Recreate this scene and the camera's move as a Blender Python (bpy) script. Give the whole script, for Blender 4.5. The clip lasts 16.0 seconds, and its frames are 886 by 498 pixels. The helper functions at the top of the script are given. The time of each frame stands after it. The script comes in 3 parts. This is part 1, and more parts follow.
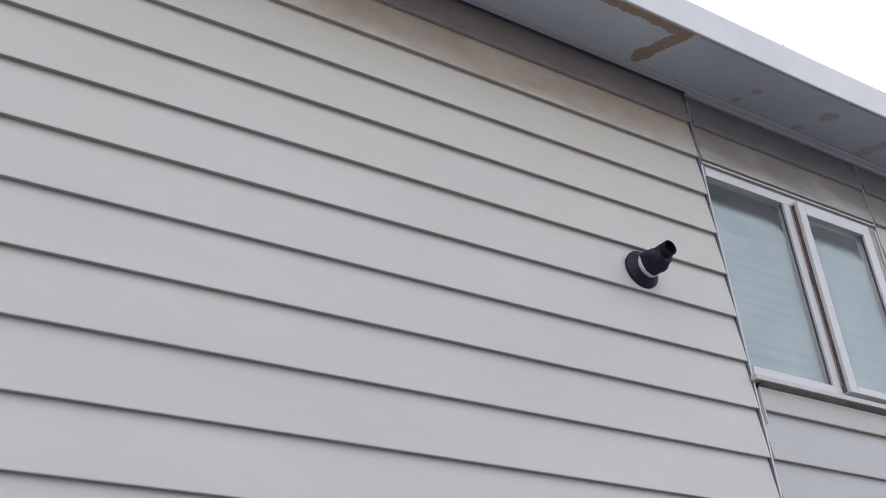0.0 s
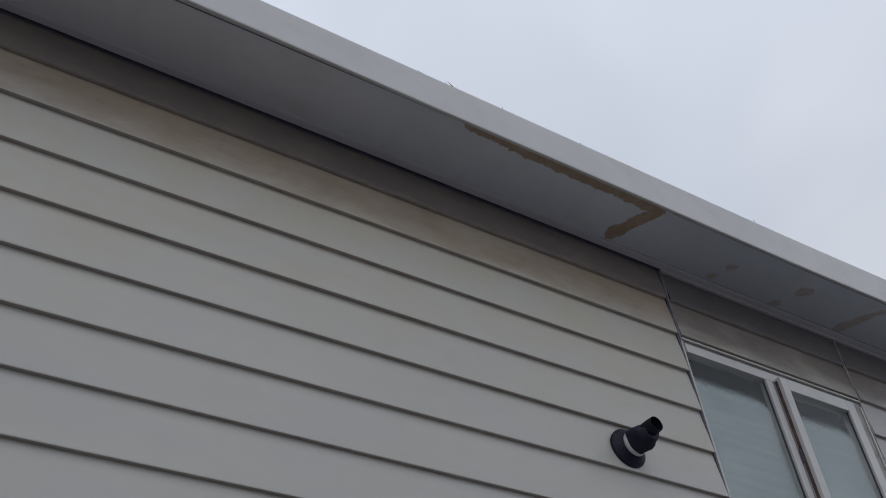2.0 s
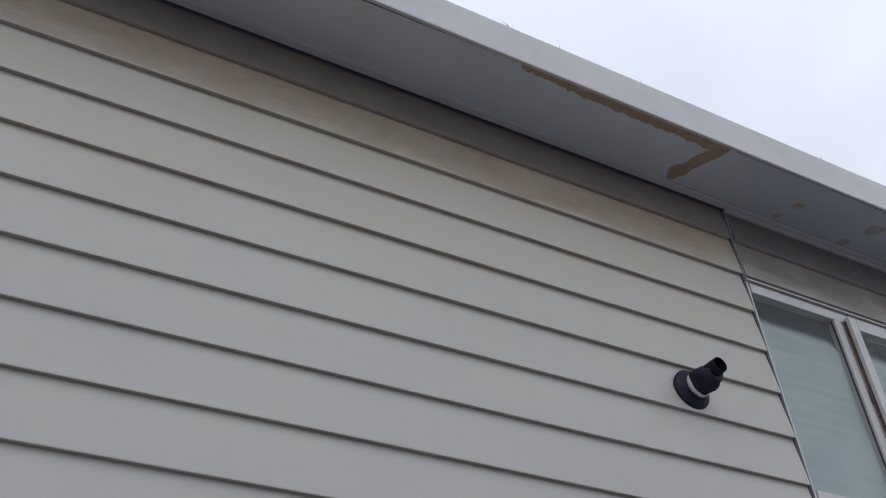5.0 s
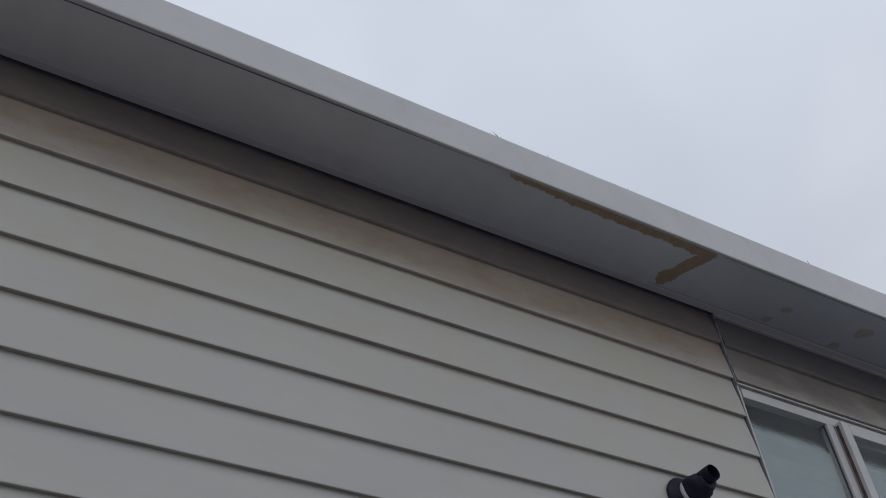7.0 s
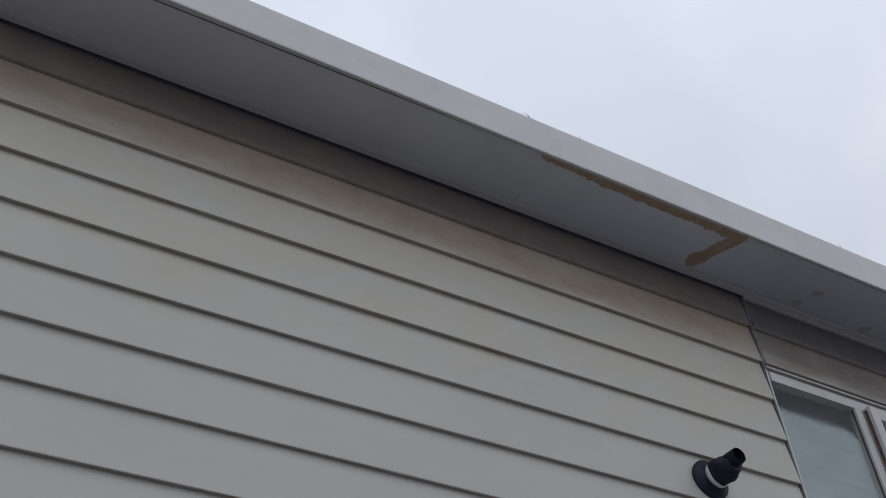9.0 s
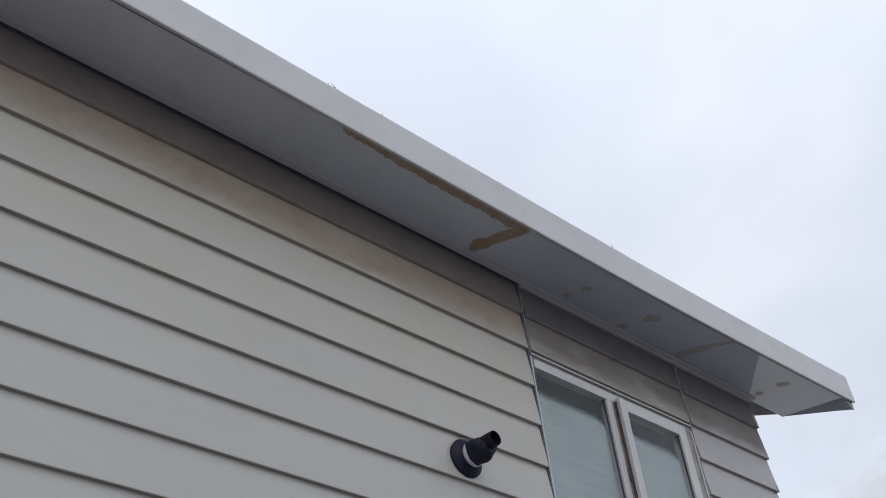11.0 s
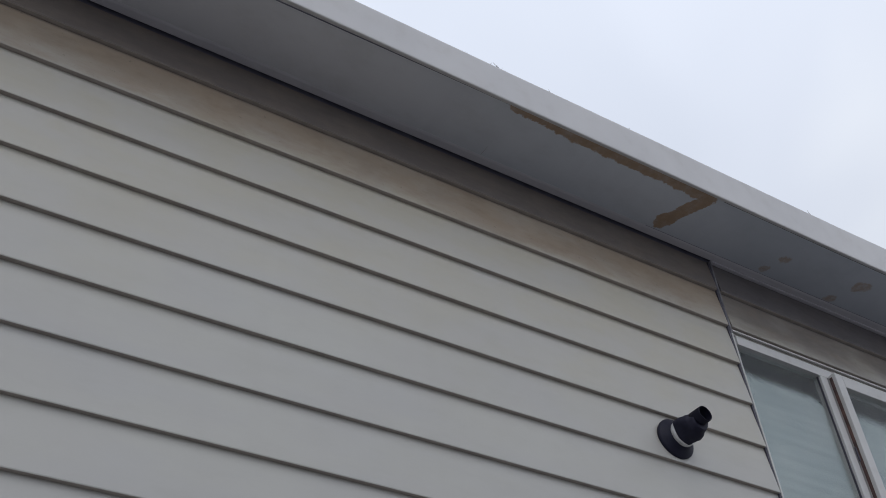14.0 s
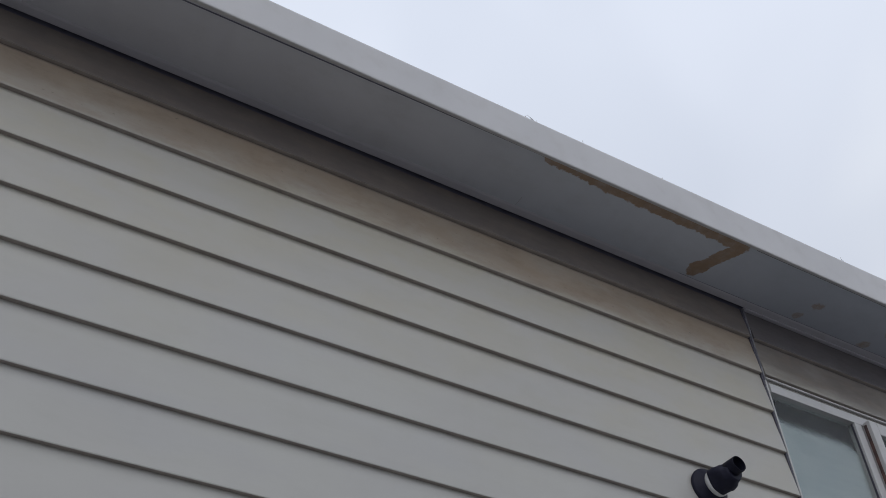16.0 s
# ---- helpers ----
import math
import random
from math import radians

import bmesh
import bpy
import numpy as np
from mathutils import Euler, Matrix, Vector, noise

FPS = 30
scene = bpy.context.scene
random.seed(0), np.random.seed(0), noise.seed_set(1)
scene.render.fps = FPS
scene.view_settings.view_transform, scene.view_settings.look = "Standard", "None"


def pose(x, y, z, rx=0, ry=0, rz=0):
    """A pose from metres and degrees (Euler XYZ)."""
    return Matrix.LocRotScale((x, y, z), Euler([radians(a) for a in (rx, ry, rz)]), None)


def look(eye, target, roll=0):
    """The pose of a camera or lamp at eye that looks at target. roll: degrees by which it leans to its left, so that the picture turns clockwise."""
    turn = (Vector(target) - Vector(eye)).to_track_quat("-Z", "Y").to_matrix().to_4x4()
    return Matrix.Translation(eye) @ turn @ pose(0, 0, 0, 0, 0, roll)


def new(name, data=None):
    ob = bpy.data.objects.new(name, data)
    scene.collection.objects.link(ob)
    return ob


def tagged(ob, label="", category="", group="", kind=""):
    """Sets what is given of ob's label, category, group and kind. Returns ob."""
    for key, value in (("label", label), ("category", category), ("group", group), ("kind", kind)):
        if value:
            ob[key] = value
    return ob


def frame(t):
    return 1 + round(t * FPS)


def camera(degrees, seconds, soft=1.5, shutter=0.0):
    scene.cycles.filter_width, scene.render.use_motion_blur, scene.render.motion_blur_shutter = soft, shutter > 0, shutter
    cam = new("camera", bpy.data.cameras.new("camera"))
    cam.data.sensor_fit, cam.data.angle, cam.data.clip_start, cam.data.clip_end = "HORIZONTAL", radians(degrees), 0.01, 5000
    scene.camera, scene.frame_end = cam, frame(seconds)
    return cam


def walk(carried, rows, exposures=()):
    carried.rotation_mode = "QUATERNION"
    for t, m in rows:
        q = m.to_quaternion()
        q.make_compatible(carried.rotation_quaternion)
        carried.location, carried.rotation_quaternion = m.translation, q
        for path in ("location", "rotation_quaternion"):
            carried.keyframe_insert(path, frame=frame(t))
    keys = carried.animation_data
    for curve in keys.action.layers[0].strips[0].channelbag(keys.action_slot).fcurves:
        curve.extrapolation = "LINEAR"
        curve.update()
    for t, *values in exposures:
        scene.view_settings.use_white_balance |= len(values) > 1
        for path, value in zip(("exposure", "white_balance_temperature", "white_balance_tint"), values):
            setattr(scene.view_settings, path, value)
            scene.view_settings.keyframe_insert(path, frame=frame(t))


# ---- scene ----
cam = camera(45.03, 16.0, soft=0.9)
PATH = [
    (0, pose(-2.9007, -2.2823, 1.5858, 120.936, 4.139, -32.797)),
    (0.5, pose(-2.8770, -2.2703, 1.5625, 126.722, 4.473, -31.734)),
    (1, pose(-2.8930, -2.2385, 1.5853, 129.462, 2.350, -32.478)),
    (1.5, pose(-2.9183, -2.1777, 1.5977, 131.272, 3.735, -34.620)),
    (2, pose(-2.8529, -2.1762, 1.5899, 131.427, 5.903, -33.421)),
    (2.5, pose(-2.8875, -2.2239, 1.5870, 130.636, 3.578, -32.373)),
    (3, pose(-2.8213, -2.1800, 1.5519, 128.271, 4.231, -28.654)),
    (3.2, pose(-2.8213, -2.1800, 1.5519, 128.097, 5.526, -27.788)),
    (5.3, pose(-2.8233, -2.1596, 1.5842, 129.117, 4.383, -30.328)),
    (5.5, pose(-2.8233, -2.1596, 1.5842, 129.146, 4.405, -30.373)),
    (6, pose(-2.8285, -2.1024, 1.6409, 133.682, 5.284, -30.744)),
    (6.5, pose(-2.8441, -2.1770, 1.5916, 134.939, 5.291, -30.046)),
    (7, pose(-2.8361, -2.1970, 1.5914, 134.264, 4.897, -30.307)),
    (7.5, pose(-2.8196, -2.1993, 1.5771, 133.882, 4.213, -29.026)),
    (8, pose(-2.8322, -2.2165, 1.5709, 133.190, 3.423, -28.792)),
    (8.2, pose(-2.8322, -2.2165, 1.5709, 132.357, 3.111, -28.998)),
    (10.3, pose(-2.8947, -2.2688, 1.6318, 133.331, 4.839, -32.414)),
    (10.5, pose(-2.8947, -2.2688, 1.6318, 132.262, 4.887, -35.598)),
    (11, pose(-2.8975, -2.3164, 1.6243, 129.030, 5.426, -42.414)),
    (11.5, pose(-2.8734, -2.3371, 1.6022, 125.110, 5.552, -48.954)),
    (12, pose(-2.8194, -2.3153, 1.5539, 122.625, 5.175, -51.558)),
    (12.5, pose(-2.7810, -2.2847, 1.5244, 122.144, 5.338, -51.658)),
    (13, pose(-2.6932, -2.1588, 1.5439, 124.216, 5.291, -48.550)),
    (13.5, pose(-2.6457, -2.0108, 1.5075, 131.353, 4.436, -37.474)),
    (14, pose(-2.7720, -2.0808, 1.5596, 132.291, 3.695, -31.892)),
    (14.5, pose(-2.8440, -2.1127, 1.5961, 132.949, 4.867, -30.823)),
    (15, pose(-2.8345, -2.1634, 1.5610, 132.007, 3.299, -29.556)),
    (15.5, pose(-2.8218, -2.1358, 1.5678, 132.704, 2.718, -30.090)),
    (16, pose(-2.8376, -2.1550, 1.5630, 133.948, 2.496, -30.749)),
]
EXPOSURES = [(0, 0.78, 6490, 15), (0.5, 0.38, 6500, 14), (1, 0.16, 6500, 13), (1.5, -0.14, 6500, 12), (2, -0.29, 6500, 12), (2.5, -0.07, 6500, 12),
             (3, 0.12, 6500, 13), (5.5, 0.11, 6500, 13), (6, 0.06, 6500, 12), (6.5, -0.33, 6500, 12), (7, -0.35, 6500, 12), (7.5, -0.17, 6500, 12),
             (8, -0.16, 6500, 12), (10.5, -0.13, 6500, 12), (11, 0.11, 6500, 12), (11.5, 0.28, 6500, 12), (12, 0.11, 6500, 12), (13, 0.10, 6500, 12), (13.5, -0.07, 6500, 12),
             (14, -0.02, 6500, 12), (16, -0.12, 6500, 12)]
walk(cam, PATH, EXPOSURES)

Z = 4.02  # height of the second board joint, level with the window head

# ---- sky and sun ----
world = bpy.data.worlds.new("overcast_sky")
scene.world = world
world.use_nodes = True
wt = world.node_tree
wt.nodes.clear()
w_out = wt.nodes.new("ShaderNodeOutputWorld")
w_bg = wt.nodes.new("ShaderNodeBackground")
w_sky = wt.nodes.new("ShaderNodeTexSky")
w_sky.sky_type = "NISHITA"
w_sky.sun_disc = False
w_sky.sun_elevation = radians(48)
w_sky.sun_rotation = radians(205)
w_sky.air_density = 1.0
w_sky.dust_density = 2.0
w_bg.inputs["Strength"].default_value = 0.1
w_co = wt.nodes.new("ShaderNodeTexCoord")
w_map = wt.nodes.new("ShaderNodeMapping")
w_map.inputs["Scale"].default_value = (1.0, 1.0, 1.6)
w_map.inputs["Location"].default_value = (0.35, 0.1, 0.2)
w_n1 = wt.nodes.new("ShaderNodeTexNoise")
w_n1.inputs["Scale"].default_value = 1.7
w_n1.inputs["Detail"].default_value = 3.5
w_n1.inputs["Roughness"].default_value = 0.55
w_n1.inputs["Distortion"].default_value = 0.25
w_ramp = wt.nodes.new("ShaderNodeValToRGB")
w_ramp.color_ramp.elements[0].position = 0.36
w_ramp.color_ramp.elements[0].color = (6.65, 7.25, 8.2, 1)
w_ramp.color_ramp.elements[1].position = 0.66
w_ramp.color_ramp.elements[1].color = (8.1, 8.65, 9.35, 1)
w_ramp.color_ramp.interpolation = "EASE"
w_mid = w_ramp.color_ramp.elements.new(0.5)
w_mid.color = (7.15, 7.75, 8.7, 1)
w_mix = wt.nodes.new("ShaderNodeMix")
w_mix.data_type = "RGBA"
w_mix.inputs[0].default_value = 0.88
wt.links.new(w_co.outputs["Generated"], w_map.inputs["Vector"])
wt.links.new(w_map.outputs["Vector"], w_n1.inputs["Vector"])
wt.links.new(w_n1.outputs["Fac"], w_ramp.inputs["Fac"])
wt.links.new(w_sky.outputs["Color"], w_mix.inputs[6])
wt.links.new(w_ramp.outputs["Color"], w_mix.inputs[7])
# broken grey cumulus low over the horizon, all round
w_n2 = wt.nodes.new("ShaderNodeTexNoise")
w_n2.inputs["Scale"].default_value = 6.5
w_n2.inputs["Detail"].default_value = 6.0
w_n2.inputs["Roughness"].default_value = 0.6
w_n2.inputs["Distortion"].default_value = 0.15
w_sep = wt.nodes.new("ShaderNodeSeparateXYZ")
w_el = wt.nodes.new("ShaderNodeMapRange")
w_el.interpolation_type = "SMOOTHSTEP"
for w_i, w_v in enumerate((0.56, 0.28, 0.0, 1.0)):
    w_el.inputs[w_i + 1].default_value = w_v
w_cl = wt.nodes.new("ShaderNodeMapRange")
w_cl.interpolation_type = "SMOOTHSTEP"
for w_i, w_v in enumerate((0.49, 0.76, 0.0, 0.95)):
    w_cl.inputs[w_i + 1].default_value = w_v
w_mul = wt.nodes.new("ShaderNodeMath")
w_mul.operation = "MULTIPLY"
w_mix2 = wt.nodes.new("ShaderNodeMix")
w_mix2.data_type = "RGBA"
w_mix2.inputs[7].default_value = (4.95, 5.25, 5.5, 1)
w_map2 = wt.nodes.new("ShaderNodeMapping")
w_map2.inputs["Scale"].default_value = (1.0, 1.0, 1.5)
w_map2.inputs["Location"].default_value = (2.1, 0.6, 1.3)
wt.links.new(w_co.outputs["Generated"], w_map2.inputs["Vector"])
wt.links.new(w_map2.outputs["Vector"], w_n2.inputs["Vector"])
wt.links.new(w_co.outputs["Generated"], w_sep.inputs[0])
wt.links.new(w_sep.outputs["Z"], w_el.inputs[0])
# the thickest of them stands beyond the gable end
w_dot = wt.nodes.new("ShaderNodeVectorMath")
w_dot.operation = "DOT_PRODUCT"
w_dot.inputs[1].default_value = (0.882, 0.275, 0.383)
w_bank = wt.nodes.new("ShaderNodeMapRange")
w_bank.interpolation_type = "SMOOTHSTEP"
for w_i, w_v in enumerate((0.972, 0.998, -0.05, 0.12)):
    w_bank.inputs[w_i + 1].default_value = w_v
w_sum = wt.nodes.new("ShaderNodeMath")
w_sum.operation = "ADD"
wt.links.new(w_co.outputs["Generated"], w_dot.inputs[0])
wt.links.new(w_dot.outputs["Value"], w_bank.inputs[0])
wt.links.new(w_n2.outputs["Fac"], w_sum.inputs[0])
wt.links.new(w_bank.outputs[0], w_sum.inputs[1])
wt.links.new(w_sum.outputs[0], w_cl.inputs[0])
wt.links.new(w_el.outputs[0], w_mul.inputs[0])
wt.links.new(w_cl.outputs[0], w_mul.inputs[1])
wt.links.new(w_mul.outputs[0], w_mix2.inputs[0])
wt.links.new(w_mix.outputs[2], w_mix2.inputs[6])
w_up = wt.nodes.new("ShaderNodeValToRGB")
w_up.color_ramp.elements[0].position = 0.30
w_up.color_ramp.elements[0].color = (1.11, 1.11, 1.11, 1)
w_up.color_ramp.elements[1].position = 0.84
w_up.color_ramp.elements[1].color = (1.27, 1.27, 1.27, 1)
w_up.color_ramp.interpolation = "EASE"
w_dim = w_up.color_ramp.elements.new(0.56)
w_dim.color = (1.02, 1.02, 1.02, 1)
w_sc = wt.nodes.new("ShaderNodeVectorMath")
w_sc.operation = "SCALE"
wt.links.new(w_sep.outputs["Z"], w_up.inputs[0])
wt.links.new(w_mix2.outputs[2], w_sc.inputs[0])
wt.links.new(w_up.outputs[0], w_sc.inputs["Scale"])
wt.links.new(w_sc.outputs[0], w_bg.inputs["Color"])
wt.links.new(w_bg.outputs["Background"], w_out.inputs["Surface"])

sun = new("sun", bpy.data.lights.new("sun", "SUN"))
sun.data.energy = 0.3
sun.data.angle = radians(40)
sun.data.color = (1.0, 0.97, 0.92)
sun.matrix_world = look((-3, -5, 9), (0, 0, 3))

# ---- materials ----


class Mat:
    """A small node-graph writer round one Principled shader."""

    def __init__(self, name, rough=0.5, metal=0.0, spec=0.5):
        self.m = bpy.data.materials.new(name)
        self.m.use_nodes = True
        self.t = self.m.node_tree
        self.b = self.t.nodes["Principled BSDF"]
        self.b.inputs["Roughness"].default_value = rough
        self.b.inputs["Metallic"].default_value = metal
        self.b.inputs["Specular IOR Level"].default_value = spec
        self.pos = self.t.nodes.new("ShaderNodeNewGeometry").outputs["Position"]

    def put(self, socket, value):
        if hasattr(value, "is_linked"):
            self.t.links.new(value, socket)
        else:
            socket.default_value = value

    def math(self, op, a, b=0.0, c=0.0, clamp=False):
        n = self.t.nodes.new("ShaderNodeMath")
        n.operation, n.use_clamp = op, clamp
        for s, v in zip(n.inputs, (a, b, c)):
            self.put(s, v)
        return n.outputs[0]

    def noise(self, scale, detail=4.0, rough=0.55, stretch=(1, 1, 1), shift=(0, 0, 0), distort=0.0):
        mp = self.t.nodes.new("ShaderNodeMapping")
        mp.inputs["Scale"].default_value = stretch
        mp.inputs["Location"].default_value = shift
        self.t.links.new(self.pos, mp.inputs["Vector"])
        n = self.t.nodes.new("ShaderNodeTexNoise")
        n.inputs["Scale"].default_value = scale
        n.inputs["Detail"].default_value = detail
        n.inputs["Roughness"].default_value = rough
        n.inputs["Distortion"].default_value = distort
        self.t.links.new(mp.outputs["Vector"], n.inputs["Vector"])
        return n.outputs["Fac"]

    def ramp(self, fac, lo, hi, a=0.0, b=1.0, smooth=True):
        n = self.t.nodes.new("ShaderNodeMapRange")
        n.interpolation_type = "SMOOTHSTEP" if smooth else "LINEAR"
        for s, v in zip(n.inputs, (fac, lo, hi, a, b)):
            self.put(s, v)
        return n.outputs[0]

    def mix(self, fac, a, b):
        n = self.t.nodes.new("ShaderNodeMix")
        n.data_type = "RGBA"
        self.put(n.inputs[0], fac)
        self.put(n.inputs[6], a if hasattr(a, "is_linked") else (*a, 1))
        self.put(n.inputs[7], b if hasattr(b, "is_linked") else (*b, 1))
        return n.outputs[2]

    def axes(self):
        n = self.t.nodes.new("ShaderNodeSeparateXYZ")
        self.t.links.new(self.pos, n.inputs[0])
        return n.outputs

    def island(self):
        return self.t.nodes.new("ShaderNodeObjectInfo").outputs["Random"]

    def colour(self, value):
        self.put(self.b.inputs["Base Color"], value if hasattr(value, "is_linked") else (*value, 1))
        return self

    def rough(self, value):
        self.put(self.b.inputs["Roughness"], value)
        return self

    def bump(self, height, strength=0.3, distance=0.002):
        n = self.t.nodes.new("ShaderNodeBump")
        n.inputs["Strength"].default_value = strength
        n.inputs["Distance"].default_value = distance
        self.t.links.new(height, n.inputs["Height"])
        self.t.links.new(n.outputs["Normal"], self.b.inputs["Normal"])
        return self


def board_paint():
    k = Mat("weatherboard_paint", 0.42)
    x, y, z = k.axes()
    broad = k.noise(1.3, 3.0, 0.5, (1, 1, 2.2))
    fine = k.noise(26.0, 5.0, 0.6, (0.35, 1, 1))
    c = k.mix(k.ramp(broad, 0.3, 0.7), (0.433, 0.423, 0.393), (0.467, 0.459, 0.424))
    film = k.math("MULTIPLY_ADD", k.math("SUBTRACT", k.noise(1.7, 4.0, 0.6, (1, 1, 1.8), (5, 0, 2)), 0.5), 0.9, z)
    c = k.mix(k.math("MULTIPLY", k.ramp(film, Z - 0.85, Z + 0.05), 0.85), c, (0.435, 0.403, 0.325))
    c = k.mix(k.math("MULTIPLY", k.ramp(k.noise(2.6, 3.0, 0.5, (0.8, 1, 2.2), (9, 3, 1)), 0.48, 0.66), 0.30), c, (0.426, 0.422, 0.424))
    c = k.mix(k.math("MULTIPLY", k.ramp(fine, 0.45, 0.8), 0.10), c, (0.343, 0.327, 0.295))
    c = k.mix(k.math("MULTIPLY", k.ramp(k.noise(4.5, 3.0, 0.55, (1, 1, 1.6), (2, 0, 9)), 0.42, 0.62), 0.45), c, (0.445, 0.432, 0.408))
    c = k.mix(k.math("MULTIPLY", k.island(), 0.06), c, (0.399, 0.385, 0.355))
    # boards past the window are greyer; below it the sill's shade is painted in
    c = k.mix(k.math("MULTIPLY", k.ramp(x, 1.098, 1.100), 0.75), c, (0.394, 0.385, 0.399))
    below = k.math("MULTIPLY", k.ramp(x, 0.008, 0.012), k.ramp(z, Z - 0.99, Z - 1.0))
    below = k.math("MULTIPLY", below, k.ramp(x, 1.094, 1.092))
    c = k.mix(k.math("MULTIPLY", below, 0.8), c, k.mix(k.ramp(z, Z - 1.081, Z - 1.079), (0.354, 0.347, 0.340), (0.340, 0.328, 0.292)))
    # unwashed brown grime and painted eave shade, two top courses, patchy along the wall
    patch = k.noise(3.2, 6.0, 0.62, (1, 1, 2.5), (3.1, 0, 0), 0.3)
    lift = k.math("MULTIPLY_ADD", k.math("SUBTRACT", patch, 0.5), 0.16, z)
    grime_shade = k.math("MULTIPLY", k.ramp(lift, Z - 0.085, Z + 0.10), k.ramp(z, Z - 0.004, Z + 0.004, 0.22, 1.0))
    grime_shade = k.math("MULTIPLY", grime_shade, k.ramp(patch, 0.2, 0.6, 0.6, 0.95))
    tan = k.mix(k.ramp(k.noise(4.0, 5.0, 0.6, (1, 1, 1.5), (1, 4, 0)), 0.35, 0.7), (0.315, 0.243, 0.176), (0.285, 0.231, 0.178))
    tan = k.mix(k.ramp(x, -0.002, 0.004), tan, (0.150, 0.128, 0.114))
    c = k.mix(grime_shade, c, tan)
    # blotches deepen the same grime and shade
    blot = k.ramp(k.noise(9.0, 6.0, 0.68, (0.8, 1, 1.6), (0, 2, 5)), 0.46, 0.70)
    c = k.mix(k.math("MULTIPLY", k.math("MULTIPLY", blot, grime_shade), 0.5), c, (0.218, 0.168, 0.126))
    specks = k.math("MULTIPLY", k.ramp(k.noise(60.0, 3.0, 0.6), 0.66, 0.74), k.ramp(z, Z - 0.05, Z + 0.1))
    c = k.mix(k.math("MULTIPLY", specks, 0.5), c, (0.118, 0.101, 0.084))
    # the top course is dark with old mould and painted-in soffit shade
    mould_shade = k.math("MULTIPLY", k.ramp(z, Z + 0.165, Z + 0.185), k.ramp(k.noise(5.0, 6.0, 0.65, (1, 1, 2), (7, 0, 0)), 0.25, 0.65, 0.70, 0.97))
    c = k.mix(mould_shade, c, k.mix(k.ramp(x, -0.002, 0.004), (0.134, 0.115, 0.107), (0.100, 0.090, 0.094)))
    streak = k.ramp(k.noise(9.0, 3.0, 0.5, (1, 1, 0.12)), 0.58, 0.8)
    c = k.mix(k.math("MULTIPLY", streak, 0.07), c, (0.353, 0.328, 0.286))
    k.colour(c).rough(k.ramp(fine, 0.3, 0.8, 0.36, 0.55))
    return k.bump(k.noise(70.0, 3.0, 0.5, (0.25, 1, 1)), 0.18, 0.0012).m


def trim_paint(name, a, b, dirt=0.25, rough=0.4):
    k = Mat(name, rough)
    n = k.noise(14.0, 5.0, 0.6)
    c = k.mix(k.ramp(k.noise(2.5, 3.0), 0.3, 0.7), a, b)
    c = k.mix(k.math("MULTIPLY", k.ramp(n, 0.52, 0.78), dirt), c, (0.30, 0.26, 0.21))
    k.colour(c).rough(k.ramp(n, 0.3, 0.8, rough - 0.08, rough + 0.15))
    return k.bump(k.noise(90.0, 2.0), 0.12, 0.001).m


